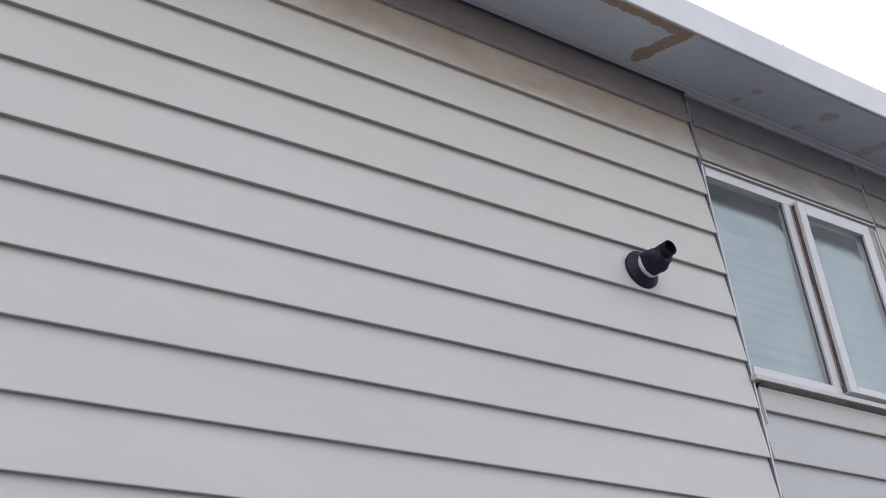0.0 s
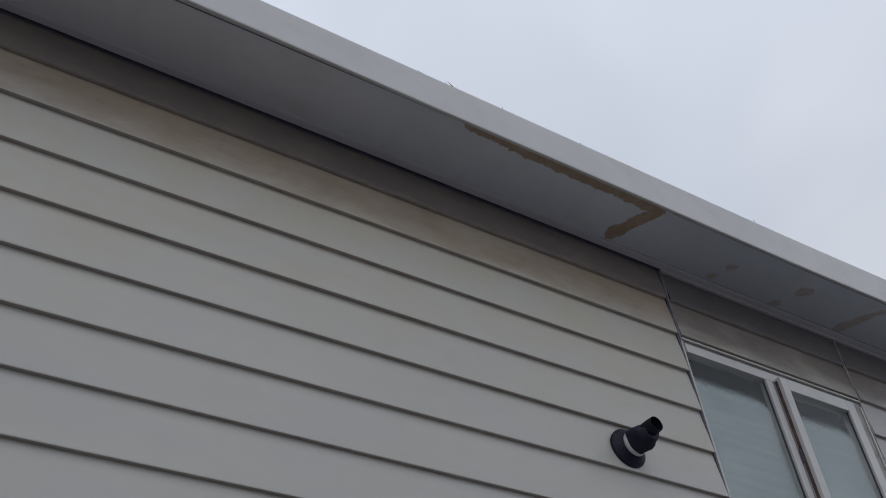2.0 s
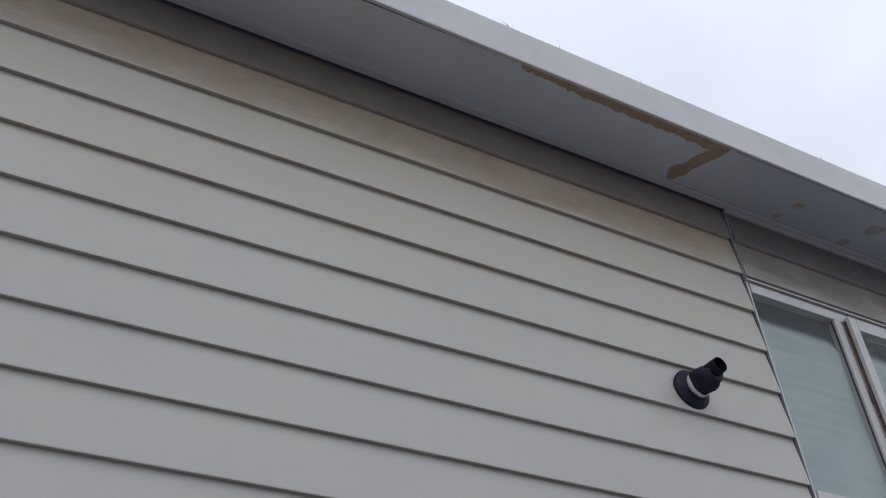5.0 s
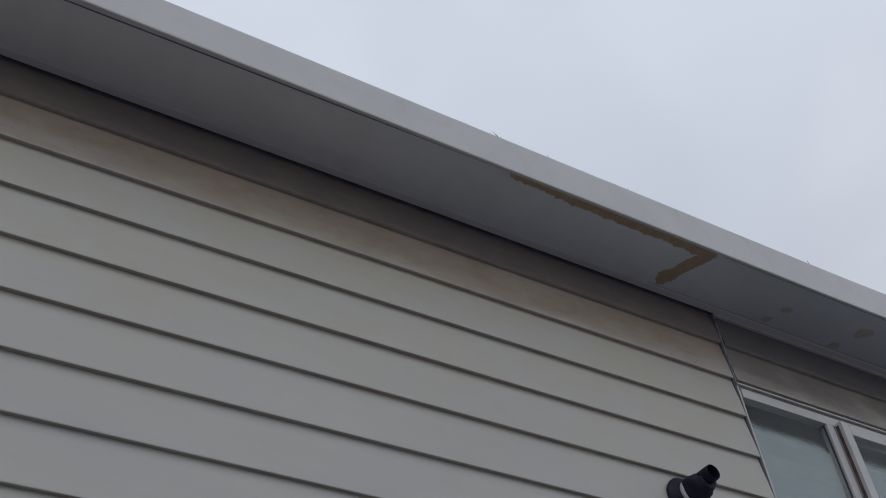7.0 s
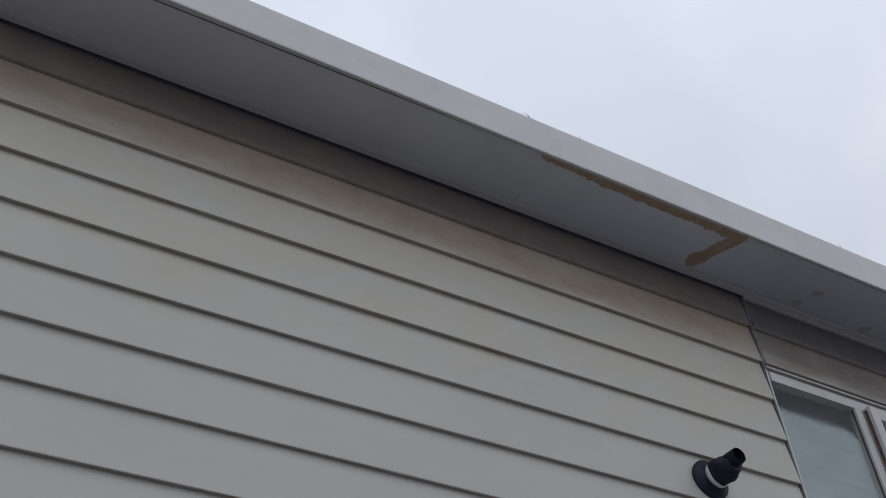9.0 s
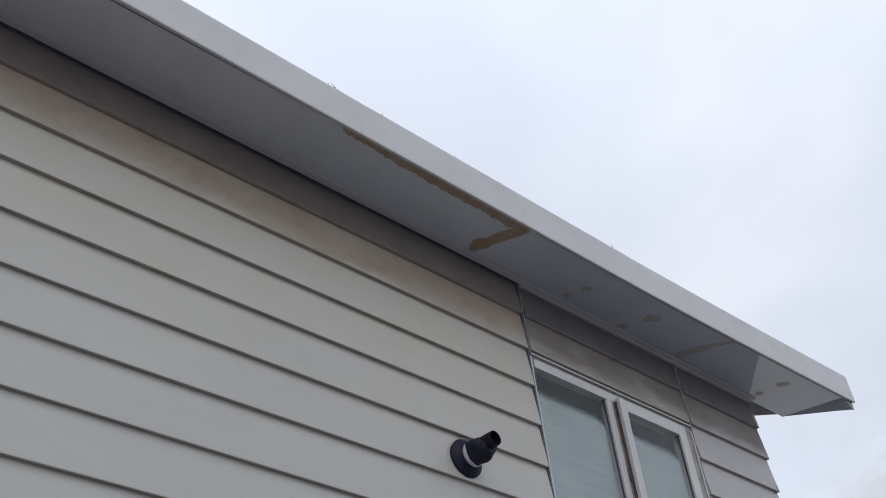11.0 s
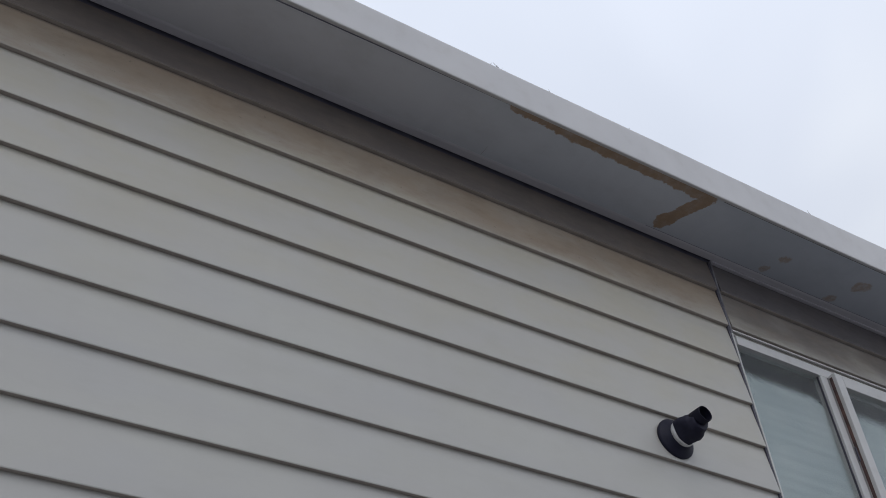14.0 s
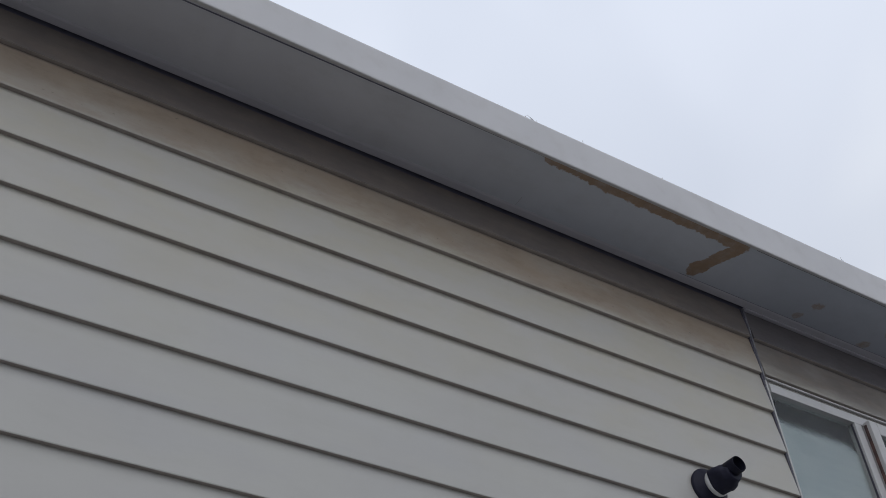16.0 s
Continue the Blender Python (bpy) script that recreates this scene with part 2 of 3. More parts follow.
def soffit_paint():
    """Painted sheet; paint has peeled off along the gutter edge and in small patches, down to an ochre primer."""
    k = Mat("soffit_paint", 0.35)
    x, y, z = k.axes()
    rag = k.noise(26.0, 5.0, 0.65)
    wob = k.math("MULTIPLY", k.math("SUBTRACT", rag, 0.5), 0.046)
    big = k.math("MULTIPLY", k.math("SUBTRACT", k.noise(7.0, 3.0, 0.5), 0.5), 0.03)
    wob = k.math("ADD", wob, big)

    def strip(x0, y0, x1, y1, w0, w1):
        """Inside-ness of a tapered strip between two points: positive inside."""
        dx, dy = x1 - x0, y1 - y0
        ll = dx * dx + dy * dy
        px, py = k.math("SUBTRACT", x, x0), k.math("SUBTRACT", y, y0)
        s = k.math("ADD", k.math("MULTIPLY", px, dx / ll), k.math("MULTIPLY", py, dy / ll), clamp=True)
        ex = k.math("SUBTRACT", px, k.math("MULTIPLY", s, dx))
        ey = k.math("SUBTRACT", py, k.math("MULTIPLY", s, dy))
        d = k.math("SQRT", k.math("ADD", k.math("MULTIPLY", ex, ex), k.math("MULTIPLY", ey, ey)))
        return k.math("SUBTRACT", k.math("MULTIPLY_ADD", s, w1 - w0, w0), d)

    marks = [(-1.14, -0.290, -0.27, -0.290, 0.031, 0.048), (-0.232, -0.275, -0.315, -0.085, 0.030, 0.036)]
    faint = [(0.28, -0.148, 0.30, -0.155, 0.017, 0.017), (0.245, -0.070, 0.26, -0.075, 0.017, 0.012),
             (0.70, -0.170, 0.74, -0.188, 0.026, 0.020), (0.645, -0.060, 0.655, -0.066, 0.024, 0.02),
             (1.080, -0.075, 1.115, -0.125, 0.036, 0.030), (1.12, -0.14, 1.155, -0.20, 0.034, 0.026), (1.155, -0.20, 1.225, -0.285, 0.020, 0.008),
             (1.775, -0.178, 1.80, -0.195, 0.020, 0.022), (1.735, -0.068, 1.755, -0.074, 0.018, 0.014)]

    def cover(shapes, lo, hi):
        inside = None
        for m in shapes:
            v = strip(*m)
            inside = v if inside is None else k.math("MAXIMUM", inside, v)
        return k.ramp(k.math("ADD", inside, wob), lo, hi)

    worn = k.math("MULTIPLY", cover(faint, -0.005, 0.006), k.ramp(k.noise(60.0, 4.0, 0.65, (1, 1, 1), (3, 3, 3)), 0.35, 0.65, 0.45, 0.72))
    bare = k.math("MAXIMUM", k.math("MULTIPLY", cover(marks, -0.003, 0.004), k.ramp(rag, 0.2, 0.6, 0.75, 1.0)), worn)
    paint = k.mix(k.ramp(k.noise(2.2, 4.0, 0.55), 0.3, 0.7), (0.488, 0.494, 0.534), (0.533, 0.539, 0.576))
    paint = k.mix(k.math("MULTIPLY", k.ramp(k.noise(7.0, 6.0, 0.68, (0.7, 1.3, 1)), 0.45, 0.75), 0.42), paint, (0.330, 0.325, 0.325))
    paint = k.mix(k.math("MULTIPLY", k.ramp(k.noise(9.0, 4.0, 0.55, (1, 0.25, 1), (4, 1, 0)), 0.5, 0.72), 0.22), paint, (0.348, 0.333, 0.385))
    paint = k.mix(k.math("MULTIPLY", k.ramp(k.noise(1.1, 4.0, 0.6, (1, 0.5, 1), (2.3, 0, 0)), 0.42, 0.66), 0.28), paint, (0.333, 0.329, 0.348))
    ochre = k.mix(k.ramp(k.noise(38.0, 4.0, 0.6), 0.3, 0.75), (0.335, 0.234, 0.160), (0.285, 0.200, 0.139))
    # purplish grey turns colder eastward; the weaker light there is painted darker
    slow = k.math("ADD", x, k.math("MULTIPLY", big, 9.0))
    cold = k.mix(0.45, paint, (0.500, 0.552, 0.630))
    dim_east = k.mix(0.55, paint, (0.340, 0.382, 0.447))
    paint = k.mix(k.ramp(slow, -1.9, -0.8), k.mix(0.35, paint, (0.600, 0.590, 0.615)), cold)
    paint = k.mix(k.ramp(slow, -0.35, 0.25), paint, dim_east)
    # past a slanting ragged line the end sheet is whiter and glossier
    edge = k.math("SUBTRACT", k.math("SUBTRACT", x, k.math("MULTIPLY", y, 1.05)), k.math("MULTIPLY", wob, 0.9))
    end_white = k.ramp(edge, 1.734, 1.744)
    paint = k.mix(end_white, paint, (0.80, 0.81, 0.825))
    k.colour(k.mix(bare, paint, ochre))
    gloss = k.math("MULTIPLY", end_white, k.math("SUBTRACT", 1.0, bare))
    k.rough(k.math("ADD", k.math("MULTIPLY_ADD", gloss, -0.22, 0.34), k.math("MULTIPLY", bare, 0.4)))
    h = k.math("SUBTRACT", k.math("MULTIPLY", k.noise(30.0, 3.0), 0.15), bare)
    return k.bump(h, 0.35, 0.0015).m


def glass_obscure():
    k = Mat("obscure_glass", 0.12)
    k.colour((0.93, 0.955, 0.958))
    k.b.inputs["Transmission Weight"].default_value = 1.0
    k.b.inputs["IOR"].default_value = 1.22
    ripple = k.math("ADD", k.noise(210.0, 2.0, 0.55, (0.35, 1, 1.3)), k.math("MULTIPLY", k.noise(60.0, 1.0, 0.4, (0.6, 1, 1.1)), 0.8))
    k.bump(ripple, 0.42, 0.0026)
    return k.m


def plain(name, a, b, scale=20.0, rough=0.6, metal=0.0, bump=0.2, spec=0.5):
    k = Mat(name, rough, metal, spec)
    k.colour(k.mix(k.ramp(k.noise(scale, 5.0, 0.6), 0.3, 0.7), a, b))
    return k.bump(k.noise(scale * 3, 3.0), bump, 0.001).m


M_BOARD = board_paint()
M_WHITE = trim_paint("window_paint", (0.497, 0.490, 0.482), (0.545, 0.537, 0.529), 0.25)
M_SILL = trim_paint("sill_paint", (0.405, 0.398, 0.388), (0.470, 0.462, 0.452), 0.5)
M_TRIM = trim_paint("trim_paint", (0.487, 0.483, 0.470), (0.546, 0.542, 0.529), 0.35)
M_FASCIA = trim_paint("fascia_paint", (0.515, 0.506, 0.506), (0.555, 0.544, 0.542), 0.10, 0.38)
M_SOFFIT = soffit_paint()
M_BEAD = trim_paint("bead_paint", (0.432, 0.421, 0.461), (0.475, 0.461, 0.497), 0.15)
M_GLASS = glass_obscure()
M_GAP = plain("dark_joint", (0.06, 0.055, 0.075), (0.085, 0.08, 0.10))
M_JOINT = plain("old_joint_filler", (0.11, 0.105, 0.145), (0.15, 0.145, 0.19), 12.0, 0.7)
M_BEAD_DARK = plain("dark_bead_end", (0.13, 0.125, 0.145), (0.24, 0.235, 0.25), 18.0, 0.6)
M_RED = plain("oxide_primer", (0.160, 0.088, 0.074), (0.070, 0.048, 0.045), 24.0, 0.7)
M_REBATE = plain("rebate_shade", (0.045, 0.032, 0.030), (0.020, 0.017, 0.018), 20.0, 0.8)
M_RUBBER = plain("black_rubber", (0.006, 0.006, 0.019), (0.012, 0.012, 0.028), 25.0, 0.6, spec=0.3)
M_PIPE = plain("black_plastic", (0.005, 0.005, 0.014), (0.009, 0.009, 0.020), 30.0, 0.6, spec=0.2)
M_RING = plain("white_sealant", (0.630, 0.630, 0.630), (0.525, 0.525, 0.514), 30.0, 0.5)
# near-black: the shade inside the window is put into this colour
M_INNER_SHADE = plain("inner_shade_lining", (0.014, 0.021, 0.028), (0.010, 0.015, 0.020), 8.0, 0.6)
M_PANE_CLOTH = plain("pane_tone_cloth", (0.330, 0.388, 0.394), (0.398, 0.450, 0.450), 5.0, 0.9)
M_WALL = plain("wall_sheathing", (0.45, 0.45, 0.44), (0.52, 0.52, 0.51), 3.0, 0.8)
M_ROOF = plain("roof_metal", (0.28, 0.29, 0.31), (0.33, 0.34, 0.35), 4.0, 0.4, 0.0)
M_GROUND = plain("paving", (0.155, 0.152, 0.147), (0.20, 0.196, 0.189), 1.5, 0.85)
M_WEED = plain("dry_weed", (0.10, 0.10, 0.06), (0.17, 0.15, 0.09), 60.0, 0.8)
M_RAKE = plain("shaded_lining", (0.055, 0.046, 0.052), (0.15, 0.118, 0.115), 16.0, 0.9)
M_BUTT = plain("shaded_board_edge", (0.395, 0.350, 0.318), (0.32, 0.284, 0.260), 9.0, 0.8)
M_CRACK = plain("hairline_crack", (0.30, 0.29, 0.30), (0.36, 0.35, 0.36), 30.0, 0.7)
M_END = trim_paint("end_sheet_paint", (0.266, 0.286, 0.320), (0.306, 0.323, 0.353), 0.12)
M_SILL_SHADE = plain("brown_sill_shade", (0.120, 0.102, 0.092), (0.18, 0.155, 0.138), 14.0, 0.8)
# grubby paint, with recess shade put in for the jamb and head groove
M_GRUBBY_SHADE = plain("grubby_shaded_paint", (0.255, 0.234, 0.217), (0.357, 0.340, 0.323), 16.0, 0.6)

# ---- building helpers ----


def part(name, bm, material, parent=None, label=""):
    """Link a bmesh as one mesh object, under a parent if one is given."""
    bmesh.ops.recalc_face_normals(bm, faces=bm.faces)
    me = bpy.data.meshes.new(name)
    bm.to_mesh(me)
    bm.free()
    me.materials.append(material)
    ob = new(name, me)
    if parent is not None:
        ob.parent = parent
    if label:
        tagged(ob, label)
    return ob


def add_box(bm, x0, x1, y0, y1, z0, z1, bevel=0.0):
    r = bmesh.ops.create_cube(bm, size=1.0)
    for v in r["verts"]:
        v.co = Vector((x0 + (v.co.x + 0.5) * (x1 - x0), y0 + (v.co.y + 0.5) * (y1 - y0), z0 + (v.co.z + 0.5) * (z1 - z0)))
    if bevel > 0:
        edges = list({e for v in r["verts"] for e in v.link_edges})
        bmesh.ops.bevel(bm, geom=edges, offset=bevel, segments=2, affect="EDGES", profile=0.5)
    return bm


def box(*args):
    return add_box(bmesh.new(), *args)


def extrude_x(profile, xs, wave=None):
    """A bar along x with the given (y, z) outline, its sections at xs; wave(x) gives a (dy, dz) offset."""
    bm = bmesh.new()
    rings = []
    for x in xs:
        dy, dz = wave(x) if wave else (0, 0)
        rings.append([bm.verts.new((x, y + dy, z + dz)) for y, z in profile])
    n = len(profile)
    for a, b in zip(rings, rings[1:]):
        for i in range(n):
            bm.faces.new((a[i], a[(i + 1) % n], b[(i + 1) % n], b[i]))
    bm.faces.new(rings[0][::-1])
    bm.faces.new(rings[-1])
    return bm


def lathe(profile, centre, sides=40):
    """A solid of revolution about an axis that leaves the wall (-y); profile is (distance from wall, radius)."""
    bm = bmesh.new()
    rings = []
    for d, r in profile:
        ring = []
        for i in range(sides):
            a = 2 * math.pi * i / sides
            ring.append(bm.verts.new((centre[0] + r * math.cos(a), centre[1] - d, centre[2] + r * math.sin(a))))
        rings.append(ring)
    for a, b in zip(rings, rings[1:]):
        for i in range(sides):
            f = bm.faces.new((a[i], a[(i + 1) % sides], b[(i + 1) % sides], b[i]))
            f.smooth = True
    bm.faces.new(rings[0])
    bm.faces.new(rings[-1][::-1])
    return bm


def spaced(a, b, step):
    n = max(1, round((b - a) / step))
    return [a + (b - a) * i / n for i in range(n + 1)]


# ---- the shell of the house ----
X_W, X_E, Y_N = -6.0, 1.731, 5.0      # west and east ends, back wall
X_L, X_R = 0.0, 1.091                # the beads either side of the window panel
Z_SOF = Z + 0.345                    # underside of the eave sheet
Z_TOP = Z + 0.505                    # top of the fascia
Y_FAS = -0.287                       # inner edge of the fascia
X_END = 2.335                        # outer end of the roof
PITCH = 0.43

def lift(x):
    """How far the fascia has crept up towards the gable end."""
    return 0.042 * max(0.0, (x - 0.5) / 1.85) ** 1.5


ground = tagged(part("ground", box(-400, 400, -400, 400, -0.2, 0.0), M_GROUND),
                "grey concrete paved ground round the house", "ground", kind="structure")

bm = bmesh.new()
add_box(bm, X_W, X_L + 0.012, 0.022, 0.14, 0, Z + 0.40)
add_box(bm, X_R - 0.002, X_E, 0.022, 0.14, 0, Z + 0.40)
add_box(bm, X_L + 0.012, X_R - 0.002, 0.022, 0.14, 0, Z - 0.965)
add_box(bm, X_L + 0.012, X_R - 0.002, 0.022, 0.14, Z - 0.03, Z + 0.40)
wall_south = tagged(part("wall_south", bm, M_WALL), "light grey painted weatherboard wall under the eave", "wall", kind="structure")
tagged(part("wall_north", box(X_W, X_E, Y_N, Y_N + 0.14, 0, Z + 0.40), M_WALL), "plain light grey back wall of the house", "wall", kind="structure")
tagged(part("wall_west", box(X_W, X_W + 0.14, 0.14, Y_N, 0, Z + 0.40), M_WALL), "plain light grey side wall of the house", "wall", kind="structure")
tagged(part("wall_east", box(X_E - 0.14, X_E, 0.14, Y_N, 0, Z + 0.40), M_WALL), "plain light grey gable wall of the house", "wall", kind="structure")
tagged(part("ceiling", box(X_W + 0.14, X_E - 0.14, 0.14, Y_N, Z + 0.36, Z + 0.39), M_WALL), "plain pale ceiling inside the upper room", "ceiling", kind="structure")

# roof: two slopes behind the fascia
y_r = (Y_N - 0.1) / 2
bm = extrude_x([(-0.28, Z_TOP - 0.05), (-0.28, Z_TOP - 0.015), (y_r, Z_TOP + PITCH * (y_r + 0.28)), (Y_N + 0.4, Z_TOP - 0.015),
                (Y_N + 0.4, Z_TOP - 0.05), (y_r, Z_TOP + PITCH * (y_r + 0.28) - 0.04)], [X_W - 0.4, X_END - 0.03])
tagged(part("roof", bm, M_ROOF), "grey sheet metal roof sloping up from the eave", "roof", kind="structure")

# soffit: two sheets with a butt joint, and the bead along the wall
bm = bmesh.new()
sections = [(x, x) for x in [X_W - 0.4, 0.0] + spaced(0.5, 1.9, 0.1)] + [(2.06, 2.235)]
layers = []
for up in (0.0, 0.009):
    layers.append([(bm.verts.new((xi, -0.006, Z_SOF + up)), bm.verts.new((xo, Y_FAS, Z_SOF + up + lift(xo)))) for xi, xo in sections])
(a, b), n = layers, len(sections)
for i in range(n - 1):
    bm.faces.new((a[i][0], a[i + 1][0], a[i + 1][1], a[i][1]))
    bm.faces.new((b[i][1], b[i + 1][1], b[i + 1][0], b[i][0]))
    for e in (0, 1):
        bm.faces.new((a[i][e], a[i + 1][e], b[i + 1][e], b[i][e]))
for i in (0, n - 1):
    bm.faces.new((a[i][0], a[i][1], b[i][1], b[i][0]))
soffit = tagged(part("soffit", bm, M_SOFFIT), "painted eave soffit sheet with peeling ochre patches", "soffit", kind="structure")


def sliver(name, x0, x1, y0, y1, z0, z1, label, paint=None):
    part(name, box(x0, x1, y0, y1, z0, z1), paint or M_GAP, soffit, label)


sliver("crack", -1.1315, -1.1300, -0.085, -0.040, Z_SOF - 0.0006, Z_SOF + 0.001, "short grey hairline crack", M_CRACK)
bm = box(X_W - 0.3, -1.17, -0.2868, -0.2836, Z_SOF - 0.0012, Z_SOF + 0.001)
for v in bm.verts:  # the gap runs off the fascia's line to the west
    if v.co.x < -3:
        v.co.y += 0.034 + (0.006 if v.co.y > -0.285 else 0)
part("shadow_gap", bm, M_JOINT, soffit, "thin dark gap beside the fascia")
gap = [(-0.2868, Z_SOF - 0.0012), (-0.2825, Z_SOF - 0.0012), (-0.2825, Z_SOF + 0.001), (-0.2868, Z_SOF + 0.001)]
part("shadow_gap", extrude_x(gap, spaced(-0.17, 2.22, 0.1), lambda x: (0, lift(x))), M_GAP, soffit, "thin dark gap beside the fascia")
sliver("bead_gap", -0.36, 1.755, -0.0404, -0.0391, Z_SOF - 0.0008, Z_SOF + 0.001, "thin grey line beside the bead", M_JOINT)

bead_profile = [(-0.0050, Z_SOF), (-0.0050, Z_SOF - 0.004), (-0.030, Z_SOF - 0.0028), (-0.039, Z_SOF - 0.0008), (-0.039, Z_SOF)]
tagged(part("trim", extrude_x(bead_profile, spaced(X_W, 1.76, 0.6), lambda x: (noise.noise((x * 1.7, 5, 0)) * 0.0015, 0)), M_BEAD),
       "narrow painted bead along the soffit's wall edge", "trim", kind="structure")
tagged(part("trim", box(X_W, X_E, 0.0100, 0.022, Z + 0.3302, Z + 0.395), M_JOINT),
       "dark navy joint between the top board and soffit", "joint", kind="structure")
tagged(part("trim", extrude_x([(0.0135, Z + 0.3338), (-0.0060, Z + 0.3345), (-0.0064, Z_SOF - 0.0042), (0.0135, Z_SOF - 0.0002)], spaced(X_L + 0.014, X_E + 0.012, 0.2),
       lambda x: (noise.noise((x * 2.3, 7, 1)) * 0.0010, noise.noise((x * 1.9, 2, 6)) * 0.0012)), M_BEAD),
       "filled joint above the window, cracked along the board", "joint", kind="structure")

# fascia: folded metal with a rolled bottom lip and top edge
fas = [(-0.287, Z + 0.340), (-0.298, Z + 0.335), (-0.3010, Z + 0.3352), (-0.3026, Z + 0.337), (-0.3034, Z + 0.341), (-0.3034, Z + 0.346),
       (-0.303, Z + 0.494), (-0.301, Z + 0.502), (-0.295, Z + 0.506), (-0.287, Z + 0.502)]
fascia = tagged(part("fascia", extrude_x(fas, spaced(X_W - 0.4, X_END, 0.15),
                lambda x: (noise.noise((x * 0.9, 0, 0)) * 0.002, noise.noise((x * 0.7, 9, 0)) * 0.0025 + 0.003 * math.exp(-((x - 0.8) / 0.5) ** 2) + lift(x))), M_FASCIA),
                "pale grey folded metal fascia along the eave", "fascia", kind="structure")

# barge board up the gable, the sheet closing the eave's end, and the raking soffit
def barge_z(y):
    return Z + 0.345 + PITCH * (y + 0.272)


bm = bmesh.new()
pts = [(-0.2865, Z + 0.382), (-0.2845, Z + 0.340), (y_r, barge_z(y_r)), (y_r, barge_z(y_r) + 0.20), (-0.285, Z_TOP + 0.036)]
a = [bm.verts.new((X_END - 0.012, y, z)) for y, z in pts]
b = [bm.verts.new((X_END - 0.002, y, z)) for y, z in pts]
bm.faces.new(a)
bm.faces.new(b[::-1])
for i in range(5):
    j = (i + 1) % 5
    bm.faces.new((a[i], a[j], b[j], b[i]))
tagged(part("barge_board", bm, M_FASCIA), "pale grey metal barge board rising up the gable", "barge board", kind="structure")

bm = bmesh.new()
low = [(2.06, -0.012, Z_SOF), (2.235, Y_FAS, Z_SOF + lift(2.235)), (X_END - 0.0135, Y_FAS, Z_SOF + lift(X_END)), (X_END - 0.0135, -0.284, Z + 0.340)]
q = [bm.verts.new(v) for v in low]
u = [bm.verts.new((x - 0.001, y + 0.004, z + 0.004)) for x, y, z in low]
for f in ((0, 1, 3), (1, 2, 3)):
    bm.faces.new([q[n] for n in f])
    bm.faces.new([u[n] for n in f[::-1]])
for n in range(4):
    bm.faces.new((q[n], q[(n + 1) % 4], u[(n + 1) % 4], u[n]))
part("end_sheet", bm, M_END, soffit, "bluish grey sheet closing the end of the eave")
# mottled brown, with the shade of the overhang put into its colour
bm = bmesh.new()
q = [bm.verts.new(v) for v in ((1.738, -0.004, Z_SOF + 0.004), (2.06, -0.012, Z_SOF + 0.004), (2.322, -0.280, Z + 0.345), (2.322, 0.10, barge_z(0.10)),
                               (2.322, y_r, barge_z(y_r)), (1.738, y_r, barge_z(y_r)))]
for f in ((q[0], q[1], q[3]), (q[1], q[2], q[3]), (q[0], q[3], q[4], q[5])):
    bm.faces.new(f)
part("raking_soffit", bm, M_RAKE, soffit, "dark mottled lining under the gable overhang, shade painted in")

# ---- vertical beads beside the window ----
def bead(x0, x1, z0, z1, label, paint):
    return tagged(part("trim", box(x0, x1, -0.006, 0.022, z0, z1, 0.0015), paint), label, "trim", kind="structure")


bead(0.0025, 0.0100, Z - 2.2, Z - 0.030, "thin white vertical bead between board ends", M_TRIM)
# the top stretch of the same bead is darker
bead(0.0025, 0.0100, Z - 0.030, Z + 0.332, "dark upper end of the vertical bead", M_BEAD_DARK)
bead(1.0955, 1.1015, Z - 1.25, Z + 0.332, "thin grubby vertical bead beside the window", M_GRUBBY_SHADE)
tagged(part("trim", box(0.0235, 0.0275, -0.010, 0.022, Z - 1.13, Z - 0.994, 0.001), M_TRIM),
       "short white flashing end below the sill", "trim", kind="structure")

for x0, x1 in ((-0.0064, 0.0024), (1.0906, 1.0954), (1.1016, 1.1064)):
    tagged(part("trim", box(x0, x1, -0.0030 if x0 < 0 else 0.012, 0.0218, Z - 2.2 if x0 < 0 else Z - 1.25, Z + 0.329), M_GAP), "dark open joint beside the vertical bead", "joint", kind="structure")

# ---- window ----
window = new("window_1")
window.location = (0, 0, 0)
tagged(window, "white timber window with two obscure glass sashes", "window", kind="structure")
part("window_frame", box(0.0105, 0.0235, 0.008, 0.034, Z - 0.9505, Z - 0.036), M_WHITE, window)
part("jamb", box(0.997, 1.091, -0.002, 0.034, Z - 0.9505, Z - 0.036, 0.002), M_GRUBBY_SHADE, window)
part("jamb_stop", box(1.075, 1.0838, -0.010, -0.002, Z - 0.9505, Z - 0.05, 0.002), M_TRIM, window)
part("head", box(0.0236, 0.997, -0.004, 0.034, Z - 0.078, Z - 0.036, 0.002), M_WHITE, window)
part("bottom_rail", box(0.0236, 0.997, -0.004, 0.034, Z - 0.9505, Z - 0.908, 0.002), M_WHITE, window)
part("mullion", box(0.467, 0.507, -0.004, 0.034, Z - 0.908, Z - 0.078, 0.002), M_WHITE, window)
part("head_flashing", extrude_x([(0.02, Z - 0.008), (-0.006, Z - 0.012), (-0.0095, Z - 0.022), (-0.0065, Z - 0.0228), (0.02, Z - 0.016)],
                                [0.0110, 1.0925]), M_TRIM, window, "thin white folded head flashing")
part("head_groove", box(0.0110, 1.0925, 0.002, 0.02, Z - 0.037, Z - 0.0165), M_GRUBBY_SHADE, window, "recessed groove under the flashing, shade in its colour")
part("pane", box(0.0236, 0.472, 0.014, 0.018, Z - 0.91, Z - 0.076), M_GLASS, window, "rippled obscure glass pane").visible_shadow = False
part("gasket", box(0.4635, 0.467, 0.006, 0.0135, Z - 0.905, Z - 0.08), M_GAP, window)

